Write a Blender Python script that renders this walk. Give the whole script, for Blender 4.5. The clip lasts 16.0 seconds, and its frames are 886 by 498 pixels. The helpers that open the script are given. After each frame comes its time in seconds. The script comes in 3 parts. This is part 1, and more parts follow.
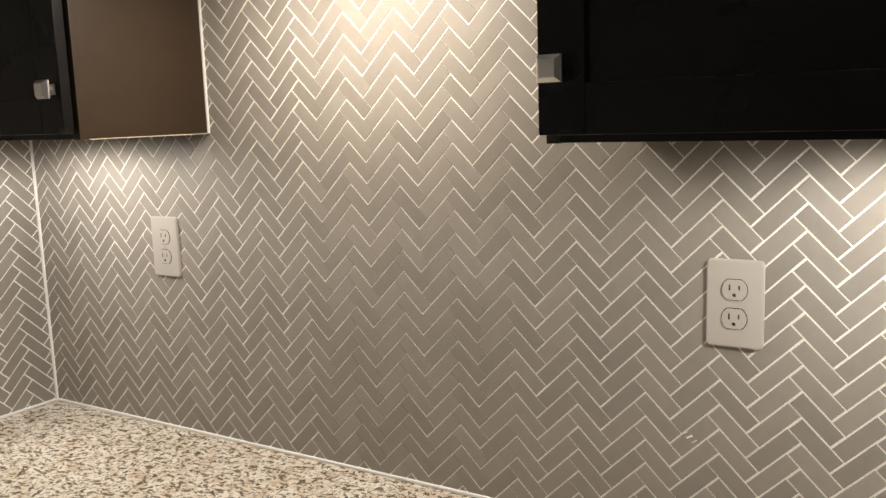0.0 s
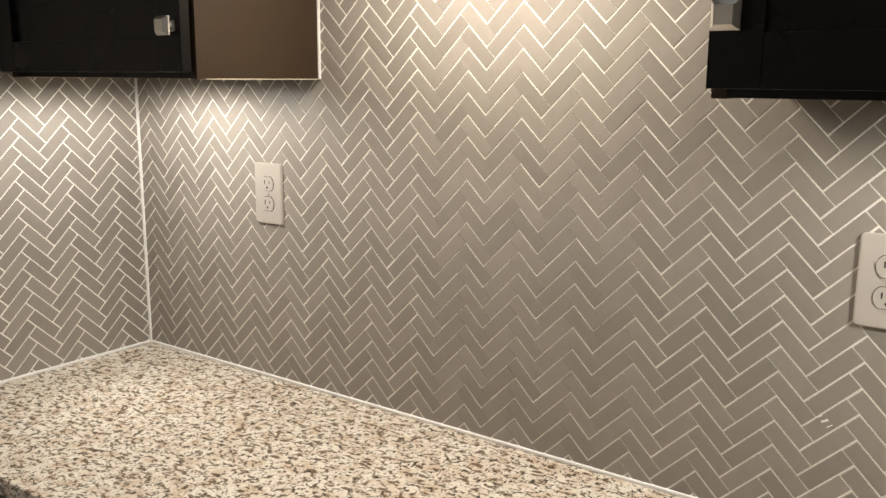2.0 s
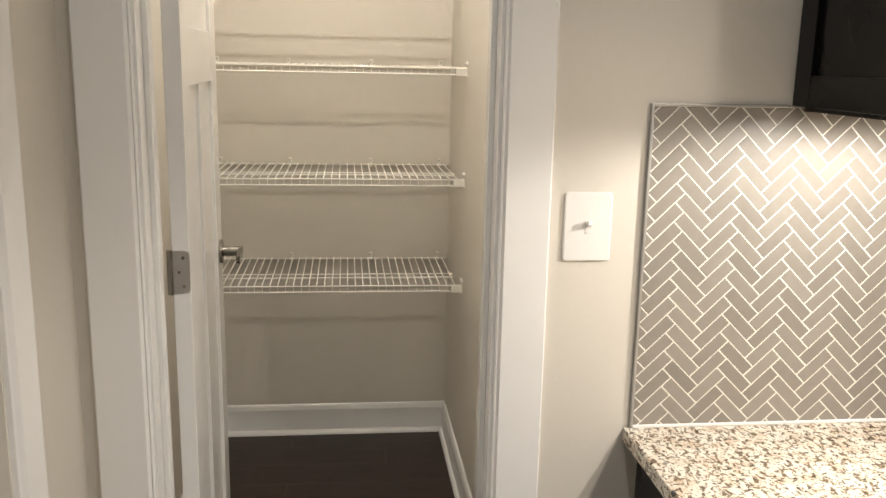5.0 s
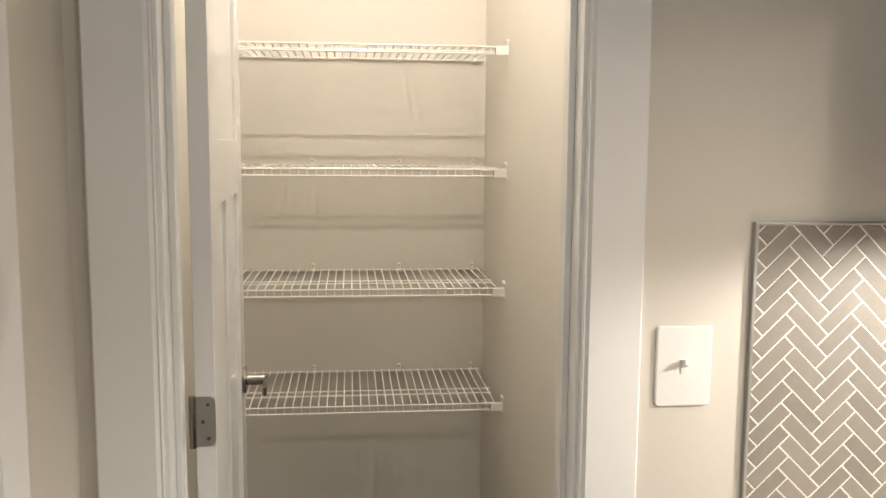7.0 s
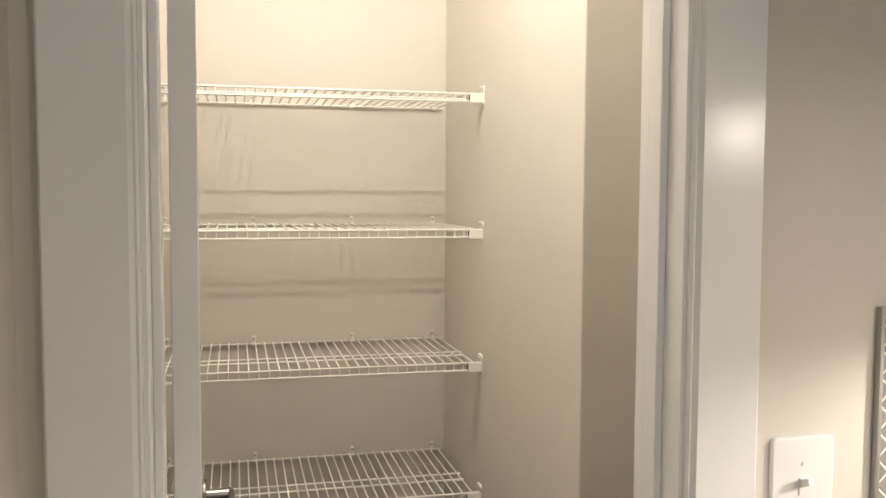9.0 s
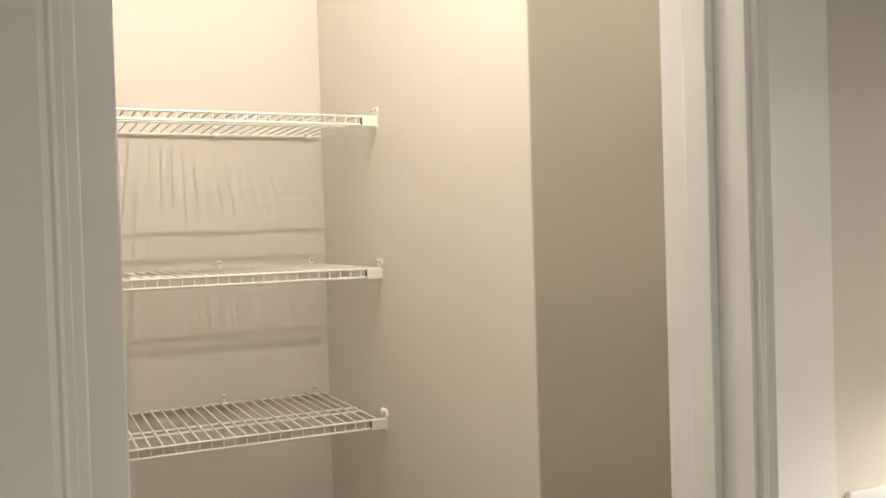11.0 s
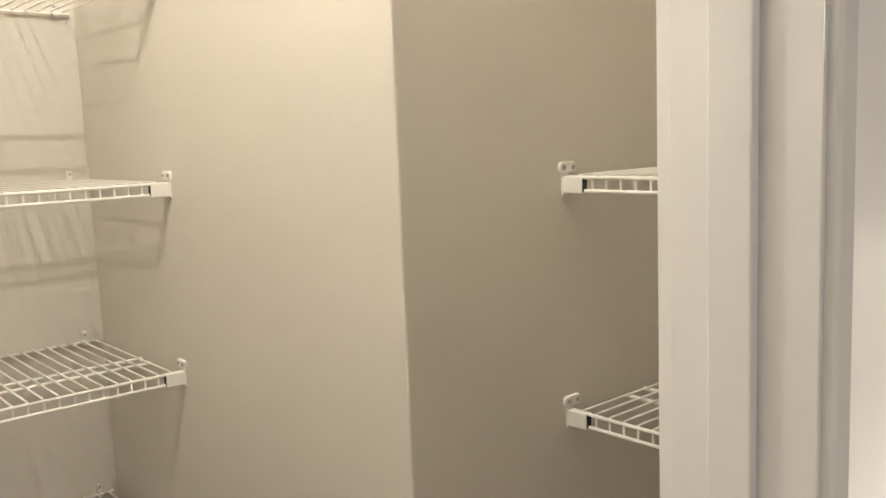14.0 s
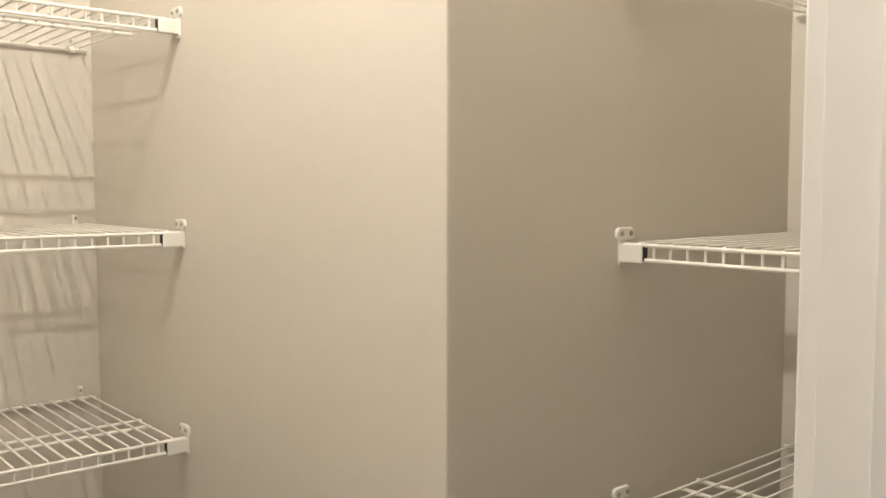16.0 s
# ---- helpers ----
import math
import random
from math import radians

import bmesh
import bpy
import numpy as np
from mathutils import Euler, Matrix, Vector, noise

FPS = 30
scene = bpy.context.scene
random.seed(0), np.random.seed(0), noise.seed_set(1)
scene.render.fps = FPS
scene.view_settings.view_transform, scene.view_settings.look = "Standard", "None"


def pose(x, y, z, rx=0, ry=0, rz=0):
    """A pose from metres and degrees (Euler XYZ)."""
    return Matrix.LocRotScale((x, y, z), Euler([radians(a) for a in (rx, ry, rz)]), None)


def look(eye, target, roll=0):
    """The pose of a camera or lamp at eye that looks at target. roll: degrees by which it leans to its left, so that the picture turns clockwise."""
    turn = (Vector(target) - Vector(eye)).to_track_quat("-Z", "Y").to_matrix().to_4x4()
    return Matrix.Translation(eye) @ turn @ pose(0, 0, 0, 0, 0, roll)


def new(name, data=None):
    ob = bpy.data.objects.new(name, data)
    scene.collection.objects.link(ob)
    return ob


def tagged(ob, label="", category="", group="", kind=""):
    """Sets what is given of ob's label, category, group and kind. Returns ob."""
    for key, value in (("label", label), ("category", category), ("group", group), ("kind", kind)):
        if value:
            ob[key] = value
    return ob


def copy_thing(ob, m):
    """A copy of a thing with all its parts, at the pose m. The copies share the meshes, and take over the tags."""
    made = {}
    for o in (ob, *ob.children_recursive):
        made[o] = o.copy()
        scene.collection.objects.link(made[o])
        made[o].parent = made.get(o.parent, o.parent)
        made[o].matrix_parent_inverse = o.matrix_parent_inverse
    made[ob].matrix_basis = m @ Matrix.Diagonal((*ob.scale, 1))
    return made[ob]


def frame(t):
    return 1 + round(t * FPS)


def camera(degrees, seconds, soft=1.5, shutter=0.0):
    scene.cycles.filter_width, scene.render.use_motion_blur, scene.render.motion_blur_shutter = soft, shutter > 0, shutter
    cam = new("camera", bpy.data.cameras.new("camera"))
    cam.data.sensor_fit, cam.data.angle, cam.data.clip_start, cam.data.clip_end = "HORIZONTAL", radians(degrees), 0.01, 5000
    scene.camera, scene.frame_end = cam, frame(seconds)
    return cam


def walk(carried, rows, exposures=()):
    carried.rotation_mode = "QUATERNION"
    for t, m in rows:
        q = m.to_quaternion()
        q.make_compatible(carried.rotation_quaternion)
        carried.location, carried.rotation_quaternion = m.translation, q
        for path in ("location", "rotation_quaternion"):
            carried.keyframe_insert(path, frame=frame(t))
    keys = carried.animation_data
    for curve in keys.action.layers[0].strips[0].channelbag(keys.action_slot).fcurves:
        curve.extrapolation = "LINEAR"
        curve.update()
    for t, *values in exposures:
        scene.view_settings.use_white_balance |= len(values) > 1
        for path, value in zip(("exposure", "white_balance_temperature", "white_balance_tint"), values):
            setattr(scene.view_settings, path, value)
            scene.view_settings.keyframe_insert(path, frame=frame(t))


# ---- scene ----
# camera path: seconds, x, y, z, pitch, roll, yaw
PATH_ROWS = [
    (0.0, -1.2647, -1.9296, 1.4699, -8.846, 1.870, -58.264),
    (0.5, -1.2862, -1.8717, 1.4668, -8.972, 1.369, -56.196),
    (1.0, -1.2772, -1.8497, 1.4627, -9.683, 1.070, -55.976),
    (1.5, -1.2758, -1.8270, 1.4541, -10.458, 0.335, -55.263),
    (2.0, -1.2735, -1.8182, 1.4507, -11.126, -0.385, -53.958),
    (2.5, -1.2657, -1.7559, 1.4610, -12.286, -0.216, -44.687),
    (3.0, -1.2473, -1.7073, 1.4650, -12.548, -0.222, -36.655),
    (3.5, -1.2398, -1.6891, 1.4684, -12.385, -0.322, -30.516),
    (4.0, -1.2377, -1.6729, 1.4731, -12.381, -0.757, -21.594),
    (4.5, -1.2048, -1.6571, 1.4900, -12.876, -1.396, -11.642),
    (5.0, -1.1793, -1.6288, 1.5277, -12.189, -1.144, -6.177),
    (7.5, -1.3395, -1.2765, 1.5828, -5.637, -0.279, -6.139),
    (8.0, -1.4397, -1.1872, 1.5885, -4.682, -0.165, -9.219),
    (8.5, -1.4738, -1.1129, 1.5853, -3.918, -0.165, -13.318),
    (9.0, -1.4506, -1.0111, 1.6093, -3.812, -0.282, -13.355),
    (9.5, -1.4245, -0.8487, 1.6277, -2.193, -0.015, -15.151),
    (12.0, -1.6552, -0.6668, 1.5659, -2.263, 2.771, -29.756),
    (12.5, -1.6527, -0.6559, 1.5697, -4.075, 2.861, -29.960),
    (13.0, -1.6489, -0.6216, 1.5352, -5.369, 2.824, -31.210),
    (13.5, -1.5849, -0.4786, 1.5329, -7.156, 2.720, -34.789),
    (14.0, -1.4884, -0.2892, 1.5748, -7.487, 2.244, -40.885),
    (14.5, -1.4650, -0.1596, 1.5755, -6.841, 1.461, -47.064),
    (15.0, -1.4696, -0.0792, 1.5739, -5.922, 0.694, -50.207),
    (15.5, -1.4886, -0.0777, 1.5870, -4.409, 0.075, -49.457),
    (16.0, -1.4488, -0.1486, 1.5780, -3.893, 0.001, -40.680),
]
cam = camera(53.653, 16.0)
walk(cam, [(t, pose(x, y, z, 90 + p, r, w)) for t, x, y, z, p, r, w in PATH_ROWS],
     [(0.0, -0.36), (2.0, -0.22), (3.5, 0.18), (5.0, 0.60), (7.5, 0.57), (9.5, 0.52), (12.0, 0.48), (12.6, 0.62), (13.0, 0.66), (14.0, 0.68), (16.0, 0.60)])

# ---- world and lights ----
world = bpy.data.worlds.new("world")
scene.world = world
world.use_nodes = True
world.node_tree.nodes["Background"].inputs[0].default_value = (0.5, 0.55, 0.6, 1)
world.node_tree.nodes["Background"].inputs[1].default_value = 0.05
world.cycles.sampling_method = "NONE"
WARM, PUCK_WHITE, SOFT = (1.0, 0.90, 0.78), (1.0, 0.945, 0.87), (0.97, 0.98, 1.0)


def lamp(name, kind, place, power, colour, radius=0.03, spot=None, blend=0.5, target=None):
    data = bpy.data.lights.new(name, kind)
    data.energy, data.color = power, colour
    if kind == "AREA":
        data.shape, data.size = "DISK", radius * 2
    else:
        data.shadow_soft_size = radius
    if spot:
        data.spot_size, data.spot_blend = radians(spot), blend
    ob = new(name, data)
    ob.matrix_world = look(place, target or (place[0], place[1] + 0.001, place[2] - 1))
    return ob


CEIL = 2.90
PUCKS = [(-0.256, -0.305, 1.449), (-0.256, -1.93, 1.434)]
GAP_BAR = (-0.22, -1.02, 1.770)
# The ceiling cans are unseen, added as general room light.
FILL_CANS = [(-1.0, -1.0), (-1.0, -2.6), (-2.9, -1.9), (-2.9, -3.4)]
for p, e in zip(PUCKS, (17.5, 25.0)):
    lamp("puck_bulb", "SPOT", p, e, PUCK_WHITE, 0.016, spot=178, blend=0.32)
bar = lamp("light_bar_bulb", "AREA", GAP_BAR, 7.0, WARM, 0.026)
bar.matrix_world = pose(*GAP_BAR)
bar.data.shape, bar.data.size, bar.data.size_y = "RECTANGLE", 0.035, 0.42
for (x, y), e in zip(FILL_CANS, (3.2, 5.0, 5.0, 5.0)):
    lamp("fill_can_bulb", "AREA", (x, y, CEIL - 0.012), e, SOFT, 0.07)
# Added bare point lamp, no fixture, to boost the bar's sideways light.
lamp("gap_side_fill", "POINT", (-0.22, -1.02, 1.760), 2.8, WARM, 0.012)
PANTRY_LAMP = (-1.205, 0.62, 2.81)
lamp("pantry_bulb", "POINT", PANTRY_LAMP, 28.0, (1.0, 0.95, 0.885), 0.008)


# ---- materials ----
def material(name, base, rough=0.5, metal=0.0, grain=0.0, scale=40.0, bump=0.0, bump_scale=200.0, coat=0.0, stain=0.0, island=0.0, rand=0.0, spec=0.5):
    m = bpy.data.materials.new(name)
    m.use_nodes = True
    nt = m.node_tree
    b = nt.nodes["Principled BSDF"]
    b.inputs["Base Color"].default_value = (*base, 1)
    b.inputs["Roughness"].default_value = rough
    b.inputs["Metallic"].default_value = metal
    b.inputs["Coat Weight"].default_value = coat
    b.inputs["Coat Roughness"].default_value = 0.08
    b.inputs["Specular IOR Level"].default_value = spec
    geo = nt.nodes.new("ShaderNodeNewGeometry")
    colour = None

    def scaled(prev, fac, low, high):
        mr = nt.nodes.new("ShaderNodeMapRange")
        nt.links.new(fac, mr.inputs[0])
        mr.inputs[3].default_value, mr.inputs[4].default_value = low, high
        mix = nt.nodes.new("ShaderNodeMix")
        mix.data_type, mix.blend_type = "RGBA", "MULTIPLY"
        mix.inputs[0].default_value = 1.0
        if prev is None:
            mix.inputs[6].default_value = (*base, 1)
        else:
            nt.links.new(prev, mix.inputs[6])
        nt.links.new(mr.outputs[0], mix.inputs[7])
        return mix.outputs[2]

    def noise_node(s, detail=4):
        n = nt.nodes.new("ShaderNodeTexNoise")
        n.inputs["Scale"].default_value, n.inputs["Detail"].default_value = s, detail
        nt.links.new(geo.outputs["Position"], n.inputs["Vector"])
        return n
    if grain:
        colour = scaled(colour, noise_node(scale).outputs[0], 1 - grain, 1 + grain)
    if stain:
        colour = scaled(colour, noise_node(2.3, 3).outputs[0], 1 - stain, 1 + stain)
    if island:
        colour = scaled(colour, geo.outputs["Random Per Island"], 1 - island, 1 + island)
    if rand:
        oi = nt.nodes.new("ShaderNodeObjectInfo")
        colour = scaled(colour, oi.outputs["Random"], 1 - rand, 1 + rand)
    if colour is not None:
        nt.links.new(colour, b.inputs["Base Color"])
    if bump:
        bp = nt.nodes.new("ShaderNodeBump")
        bp.inputs["Strength"].default_value, bp.inputs["Distance"].default_value = bump, 0.002
        nt.links.new(noise_node(bump_scale, 3).outputs[0], bp.inputs["Height"])
        nt.links.new(bp.outputs[0], b.inputs["Normal"])
        rr = nt.nodes.new("ShaderNodeMapRange")
        nt.links.new(noise_node(9.0, 4).outputs[0], rr.inputs[0])
        rr.inputs[3].default_value, rr.inputs[4].default_value = rough * 0.85, min(1, rough * 1.15)
        nt.links.new(rr.outputs[0], b.inputs["Roughness"])
    return m


def ramp_material(name, stops, scale, rough, coat=0.0, stretch=(1, 1, 1), detail=6, bump=0.0):
    """Speckled or streaked surface: noise through a colour ramp."""
    m = material(name, stops[0][1], rough, coat=coat)
    nt = m.node_tree
    b = nt.nodes["Principled BSDF"]
    geo = nt.nodes.new("ShaderNodeNewGeometry")
    mp = nt.nodes.new("ShaderNodeMapping")
    mp.inputs["Scale"].default_value = stretch
    nt.links.new(geo.outputs["Position"], mp.inputs["Vector"])
    n = nt.nodes.new("ShaderNodeTexNoise")
    n.inputs["Scale"].default_value, n.inputs["Detail"].default_value, n.inputs["Roughness"].default_value = scale, detail, 0.6
    nt.links.new(mp.outputs[0], n.inputs["Vector"])
    r = nt.nodes.new("ShaderNodeValToRGB")
    while len(r.color_ramp.elements) < len(stops):
        r.color_ramp.elements.new(0.5)
    for e, (pos, c) in zip(r.color_ramp.elements, stops):
        e.position, e.color = pos, (*c, 1)
    nt.links.new(n.outputs[0], r.inputs[0])
    nt.links.new(r.outputs[0], b.inputs["Base Color"])
    return m, nt, b, mp, r


def granite_material():
    """Cream ground, tan clouds, short brown-grey streaks and small dark flecks."""
    m = material("granite", (0.6, 0.52, 0.42), 0.16, coat=0.3)
    nt = m.node_tree
    b = nt.nodes["Principled BSDF"]
    geo = nt.nodes.new("ShaderNodeNewGeometry")

    def speck(scale, stretch, turn, detail, low, high, c0, c1, warp=0.0):
        mp = nt.nodes.new("ShaderNodeMapping")
        mp.inputs["Scale"].default_value = stretch
        mp.inputs["Rotation"].default_value = (0, 0, turn)
        nt.links.new(geo.outputs["Position"], mp.inputs["Vector"])
        n = nt.nodes.new("ShaderNodeTexNoise")
        n.inputs["Scale"].default_value, n.inputs["Detail"].default_value = scale, detail
        n.inputs["Roughness"].default_value, n.inputs["Distortion"].default_value = 0.62, warp
        nt.links.new(mp.outputs[0], n.inputs["Vector"])
        r = nt.nodes.new("ShaderNodeValToRGB")
        for e, pos, c in zip(r.color_ramp.elements, (low, high), (c0, c1)):
            e.position, e.color = pos, (*c, 1)
        nt.links.new(n.outputs[0], r.inputs[0])
        return r.outputs[0]

    def times(a, c):
        mix = nt.nodes.new("ShaderNodeMix")
        mix.data_type, mix.blend_type = "RGBA", "MULTIPLY"
        mix.inputs[0].default_value = 1.0
        nt.links.new(a, mix.inputs[6])
        nt.links.new(c, mix.inputs[7])
        return mix.outputs[2]
    col = speck(38.0, (1, 0.8, 1), 0.3, 3, 0.34, 0.58, (0.66, 0.53, 0.40), (0.86, 0.80, 0.69))
    col = times(col, speck(105.0, (1.0, 0.55, 1.0), -0.45, 3, 0.425, 0.475, (0.27, 0.225, 0.185), (1, 1, 1), 0.6))
    col = times(col, speck(170.0, (0.55, 1.0, 1.0), 0.35, 2, 0.385, 0.42, (0.12, 0.105, 0.095), (1, 1, 1), 0.4))
    col = times(col, speck(420.0, (1, 1, 1), 0.0, 2, 0.35, 0.60, (0.72, 0.70, 0.67), (1, 1, 1)))
    nt.links.new(col, b.inputs["Base Color"])
    return m


PAINT = material("wall_paint", (0.655, 0.61, 0.535), 0.6, grain=0.02, scale=60, bump=0.12, bump_scale=350, stain=0.03)
TRIM = material("trim_paint", (0.85, 0.835, 0.805), 0.23, grain=0.015, scale=30, bump=0.03, bump_scale=120)
CEILING = material("ceiling_paint", (0.75, 0.73, 0.69), 0.8, grain=0.03, scale=80, bump=0.3, bump_scale=180)
TILE = material("tile_glaze", (0.270, 0.241, 0.208), 0.36, grain=0.11, scale=55, bump=0.08, bump_scale=60, coat=0.0, spec=0.35, rand=0.10, island=0.0)
TILE_MANY = material("tile_glaze_many", (0.270, 0.241, 0.208), 0.36, grain=0.11, scale=55, bump=0.08, bump_scale=60, coat=0.0, spec=0.35, island=0.10)
GROUT = material("grout", (0.79, 0.755, 0.685), 0.8, grain=0.06, scale=150, bump=0.4, bump_scale=500)
CAULK = material("caulk", (0.84, 0.82, 0.78), 0.5, grain=0.03)
GRANITE = granite_material()
ESPRESSO = material("espresso_wood", (0.0045, 0.0040, 0.0036), 0.28, grain=0.25, scale=25, bump=0.1, bump_scale=90, spec=0.22)
# Same espresso finish with the gap lamp's light put into the colour.
ESPRESSO_LIT = material("espresso_lit", (0.040, 0.0255, 0.0145), 0.42, grain=0.15, scale=20, bump=0.08, bump_scale=120, spec=0.25)
# Lit lower edge of the cabinet sides, painted as a pale strip.
EDGE_LIT = material("lit_edge", (0.55, 0.47, 0.36), 0.6, grain=0.1)
NICKEL = material("brushed_nickel", (0.29, 0.265, 0.235), 0.22, metal=1.0, grain=0.05, scale=200, bump=0.05, bump_scale=300)
KNOB = material("satin_nickel", (0.62, 0.60, 0.57), 0.3, metal=1.0, grain=0.04, scale=200)
ALMOND = material("almond_plastic", (0.43, 0.395, 0.35), 0.32, grain=0.02)
PLATE = material("white_plastic", (0.80, 0.78, 0.74), 0.3, grain=0.01)
SLOT = material("dark_slot", (0.02, 0.02, 0.02), 0.6)
WIRE = material("white_vinyl_wire", (0.80, 0.77, 0.70), 0.35, grain=0.02)
EDGE = material("metal_trim", (0.45, 0.44, 0.42), 0.35, metal=0.8, grain=0.05)
WOOD = ramp_material("dark_floor", [(0.3, (0.010, 0.006, 0.0035)), (0.5, (0.020, 0.0125, 0.0075)), (0.7, (0.033, 0.021, 0.0125))], 6.0, 0.48, stretch=(1.0, 12.0, 1.0))[0]
GLOW = material("lamp_glass", (0.9, 0.88, 0.82), 0.4)
GLOW.node_tree.nodes["Principled BSDF"].inputs["Emission Color"].default_value = (1.0, 0.88, 0.7, 1)
GLOW.node_tree.nodes["Principled BSDF"].inputs["Emission Strength"].default_value = 4.0
GLOW.cycles.emission_sampling = "NONE"


# ---- mesh helpers ----
def mesh_of(name, bm, mat, smooth=False):
    me = bpy.data.meshes.new(name)
    bmesh.ops.recalc_face_normals(bm, faces=bm.faces)
    bm.to_mesh(me)
    bm.free()
    me.materials.append(mat)
    if smooth:
        for p in me.polygons:
            p.use_smooth = True
    return me


def part(name, bm, mat, parent=None, label="", smooth=False):
    ob = new(name, mesh_of(name, bm, mat, smooth))
    if parent is not None:
        ob.parent = parent
    if label:
        tagged(ob, label)
    return ob


def box(lo, hi, bevel=0.0, seg=2, bm=None):
    fresh = bmesh.new()
    r = bmesh.ops.create_cube(fresh, size=1.0)
    for v in r["verts"]:
        v.co = Vector([(a + b) / 2 + c * abs(b - a) for a, b, c in zip(lo, hi, v.co)])
    if bevel:
        bmesh.ops.bevel(fresh, geom=list(fresh.edges), offset=bevel, segments=seg, profile=0.6, affect="EDGES")
    return merge(bm, fresh)


def merge(bm, fresh):
    if bm is None:
        return fresh
    me = bpy.data.meshes.new("tmp")
    fresh.to_mesh(me)
    fresh.free()
    bm.from_mesh(me)
    bpy.data.meshes.remove(me)
    return bm


def rod(a, b, r, bm=None, sides=8, r2=None):
    fresh = bmesh.new()
    a, b = Vector(a), Vector(b)
    d = b - a
    m = Matrix.Translation((a + b) / 2) @ d.to_track_quat("Z", "Y").to_matrix().to_4x4()
    bmesh.ops.create_cone(fresh, cap_ends=True, segments=sides, radius1=r, radius2=r if r2 is None else r2, depth=d.length, matrix=m)
    return merge(bm, fresh)


def prism(profile, axis, lo, hi, bm=None):
    """Extrudes a profile of points along an axis ('x', 'y' or 'z') from lo to hi; the profile gives the other two coordinates in order."""
    fresh = bmesh.new()

    def at(p, s):
        return {"x": (s, p[0], p[1]), "y": (p[0], s, p[1]), "z": (p[0], p[1], s)}[axis]
    a = [fresh.verts.new(at(p, lo)) for p in profile]
    b = [fresh.verts.new(at(p, hi)) for p in profile]
    n = len(profile)
    fresh.faces.new(a)
    fresh.faces.new(b[::-1])
    for i in range(n):
        fresh.faces.new((a[i], b[i], b[(i + 1) % n], a[(i + 1) % n]))
    return merge(bm, fresh)


def thing(name, label, category, group="", at=(0, 0, 0)):
    ob = new(name)
    ob.location = at
    return tagged(ob, label, category, group)


def setting(name, bm, mat, label, category=""):
    return tagged(part(name, bm, mat), label, category, kind="structure")


# ---- plan ----
COUNTER, TILE_TOP, TILE_LEFT = 0.80, 1.451, -0.600
OPEN_L, OPEN_R, OPEN_TOP = -1.545, -0.897, 2.05     # pantry doorway between the jamb faces
WALL_D = 0.119                                       # thickness of the pantry's front wall
LIT_X, STEP_Y, BACK_Y, ALCOVE_X, LEFT_X = -0.772, 0.632, 1.815, 0.028, -1.715
HALL_X = -1.680
ROOM_W, ROOM_S = -4.2, -4.6

# walls: each a solid with thickness
bm = box((OPEN_R + 0.018, 0.0, 0), (0.0, WALL_D, CEIL))
box((HALL_X - 0.0, 0.0, 0), (OPEN_L - 0.018, WALL_D, CEIL), bm=bm)
box((OPEN_L - 0.018, 0.0, OPEN_TOP + 0.018), (OPEN_R + 0.018, WALL_D, CEIL), bm=bm)
wall_north = setting("wall_north", bm, PAINT, "greige painted wall with the pantry doorway in it", "wall")
wall_east = setting("wall_east", box((0.0, ROOM_S, 0), (0.12, WALL_D, CEIL)), PAINT, "greige painted kitchen wall behind the herringbone tile", "wall")
DOOR2_A, DOOR2_B = -0.36, -1.12
bm = box((HALL_X - 0.12, DOOR2_A + 0.0, 0), (HALL_X, WALL_D, CEIL))
box((HALL_X - 0.12, -1.5, 0), (HALL_X, DOOR2_B, CEIL), bm=bm)
box((HALL_X - 0.12, DOOR2_B, OPEN_TOP), (HALL_X, DOOR2_A, CEIL), bm=bm)
wall_hall = setting("wall_hall", bm, PAINT, "greige painted wall beside the pantry door", "wall")
# Next three walls are unseen, added to close the room and bounce light.
setting("wall_room_north", box((ROOM_W, -1.5, 0), (HALL_X - 0.12, -1.38, CEIL)), PAINT, "plain greige wall, added out of view to close the room", "wall")
setting("wall_west", box((ROOM_W - 0.12, ROOM_S, 0), (ROOM_W, -1.38, CEIL)), PAINT, "plain greige wall, added out of view to close the room", "wall")
setting("wall_south", box((ROOM_W - 0.12, ROOM_S - 0.12, 0), (0.12, ROOM_S, CEIL)), PAINT, "plain greige wall behind the view, added to close the room", "wall")
setting("wall_pantry_back", box((LEFT_X - 0.1, BACK_Y, 0), (LIT_X + 0.1, BACK_Y + 0.1, CEIL)), PAINT, "cream painted back wall of the pantry", "wall")
setting("wall_pantry_left", box((LEFT_X - 0.1, WALL_D, 0), (LEFT_X, BACK_Y, CEIL)), PAINT, "cream painted side wall of the pantry", "wall")
setting("wall_pantry_step", box((LIT_X, STEP_Y, 0), (ALCOVE_X + 0.1, BACK_Y, CEIL), 0.004), PAINT, "cream painted wall corner standing into the pantry", "wall")
setting("wall_pantry_alcove", box((ALCOVE_X, WALL_D, 0), (ALCOVE_X + 0.1, STEP_Y, CEIL)), PAINT, "cream painted end wall of the pantry alcove", "wall")
setting("floor", box((ROOM_W - 0.1, ROOM_S - 0.1, -0.1), (0.12, BACK_Y + 0.1, -0.006)), SLOT, "dark subfloor under the planks", "floor")
setting("ceiling", box((ROOM_W - 0.12, ROOM_S - 0.12, CEIL), (0.12, BACK_Y + 0.1, CEIL + 0.1)), CEILING, "flat white ceiling", "ceiling")


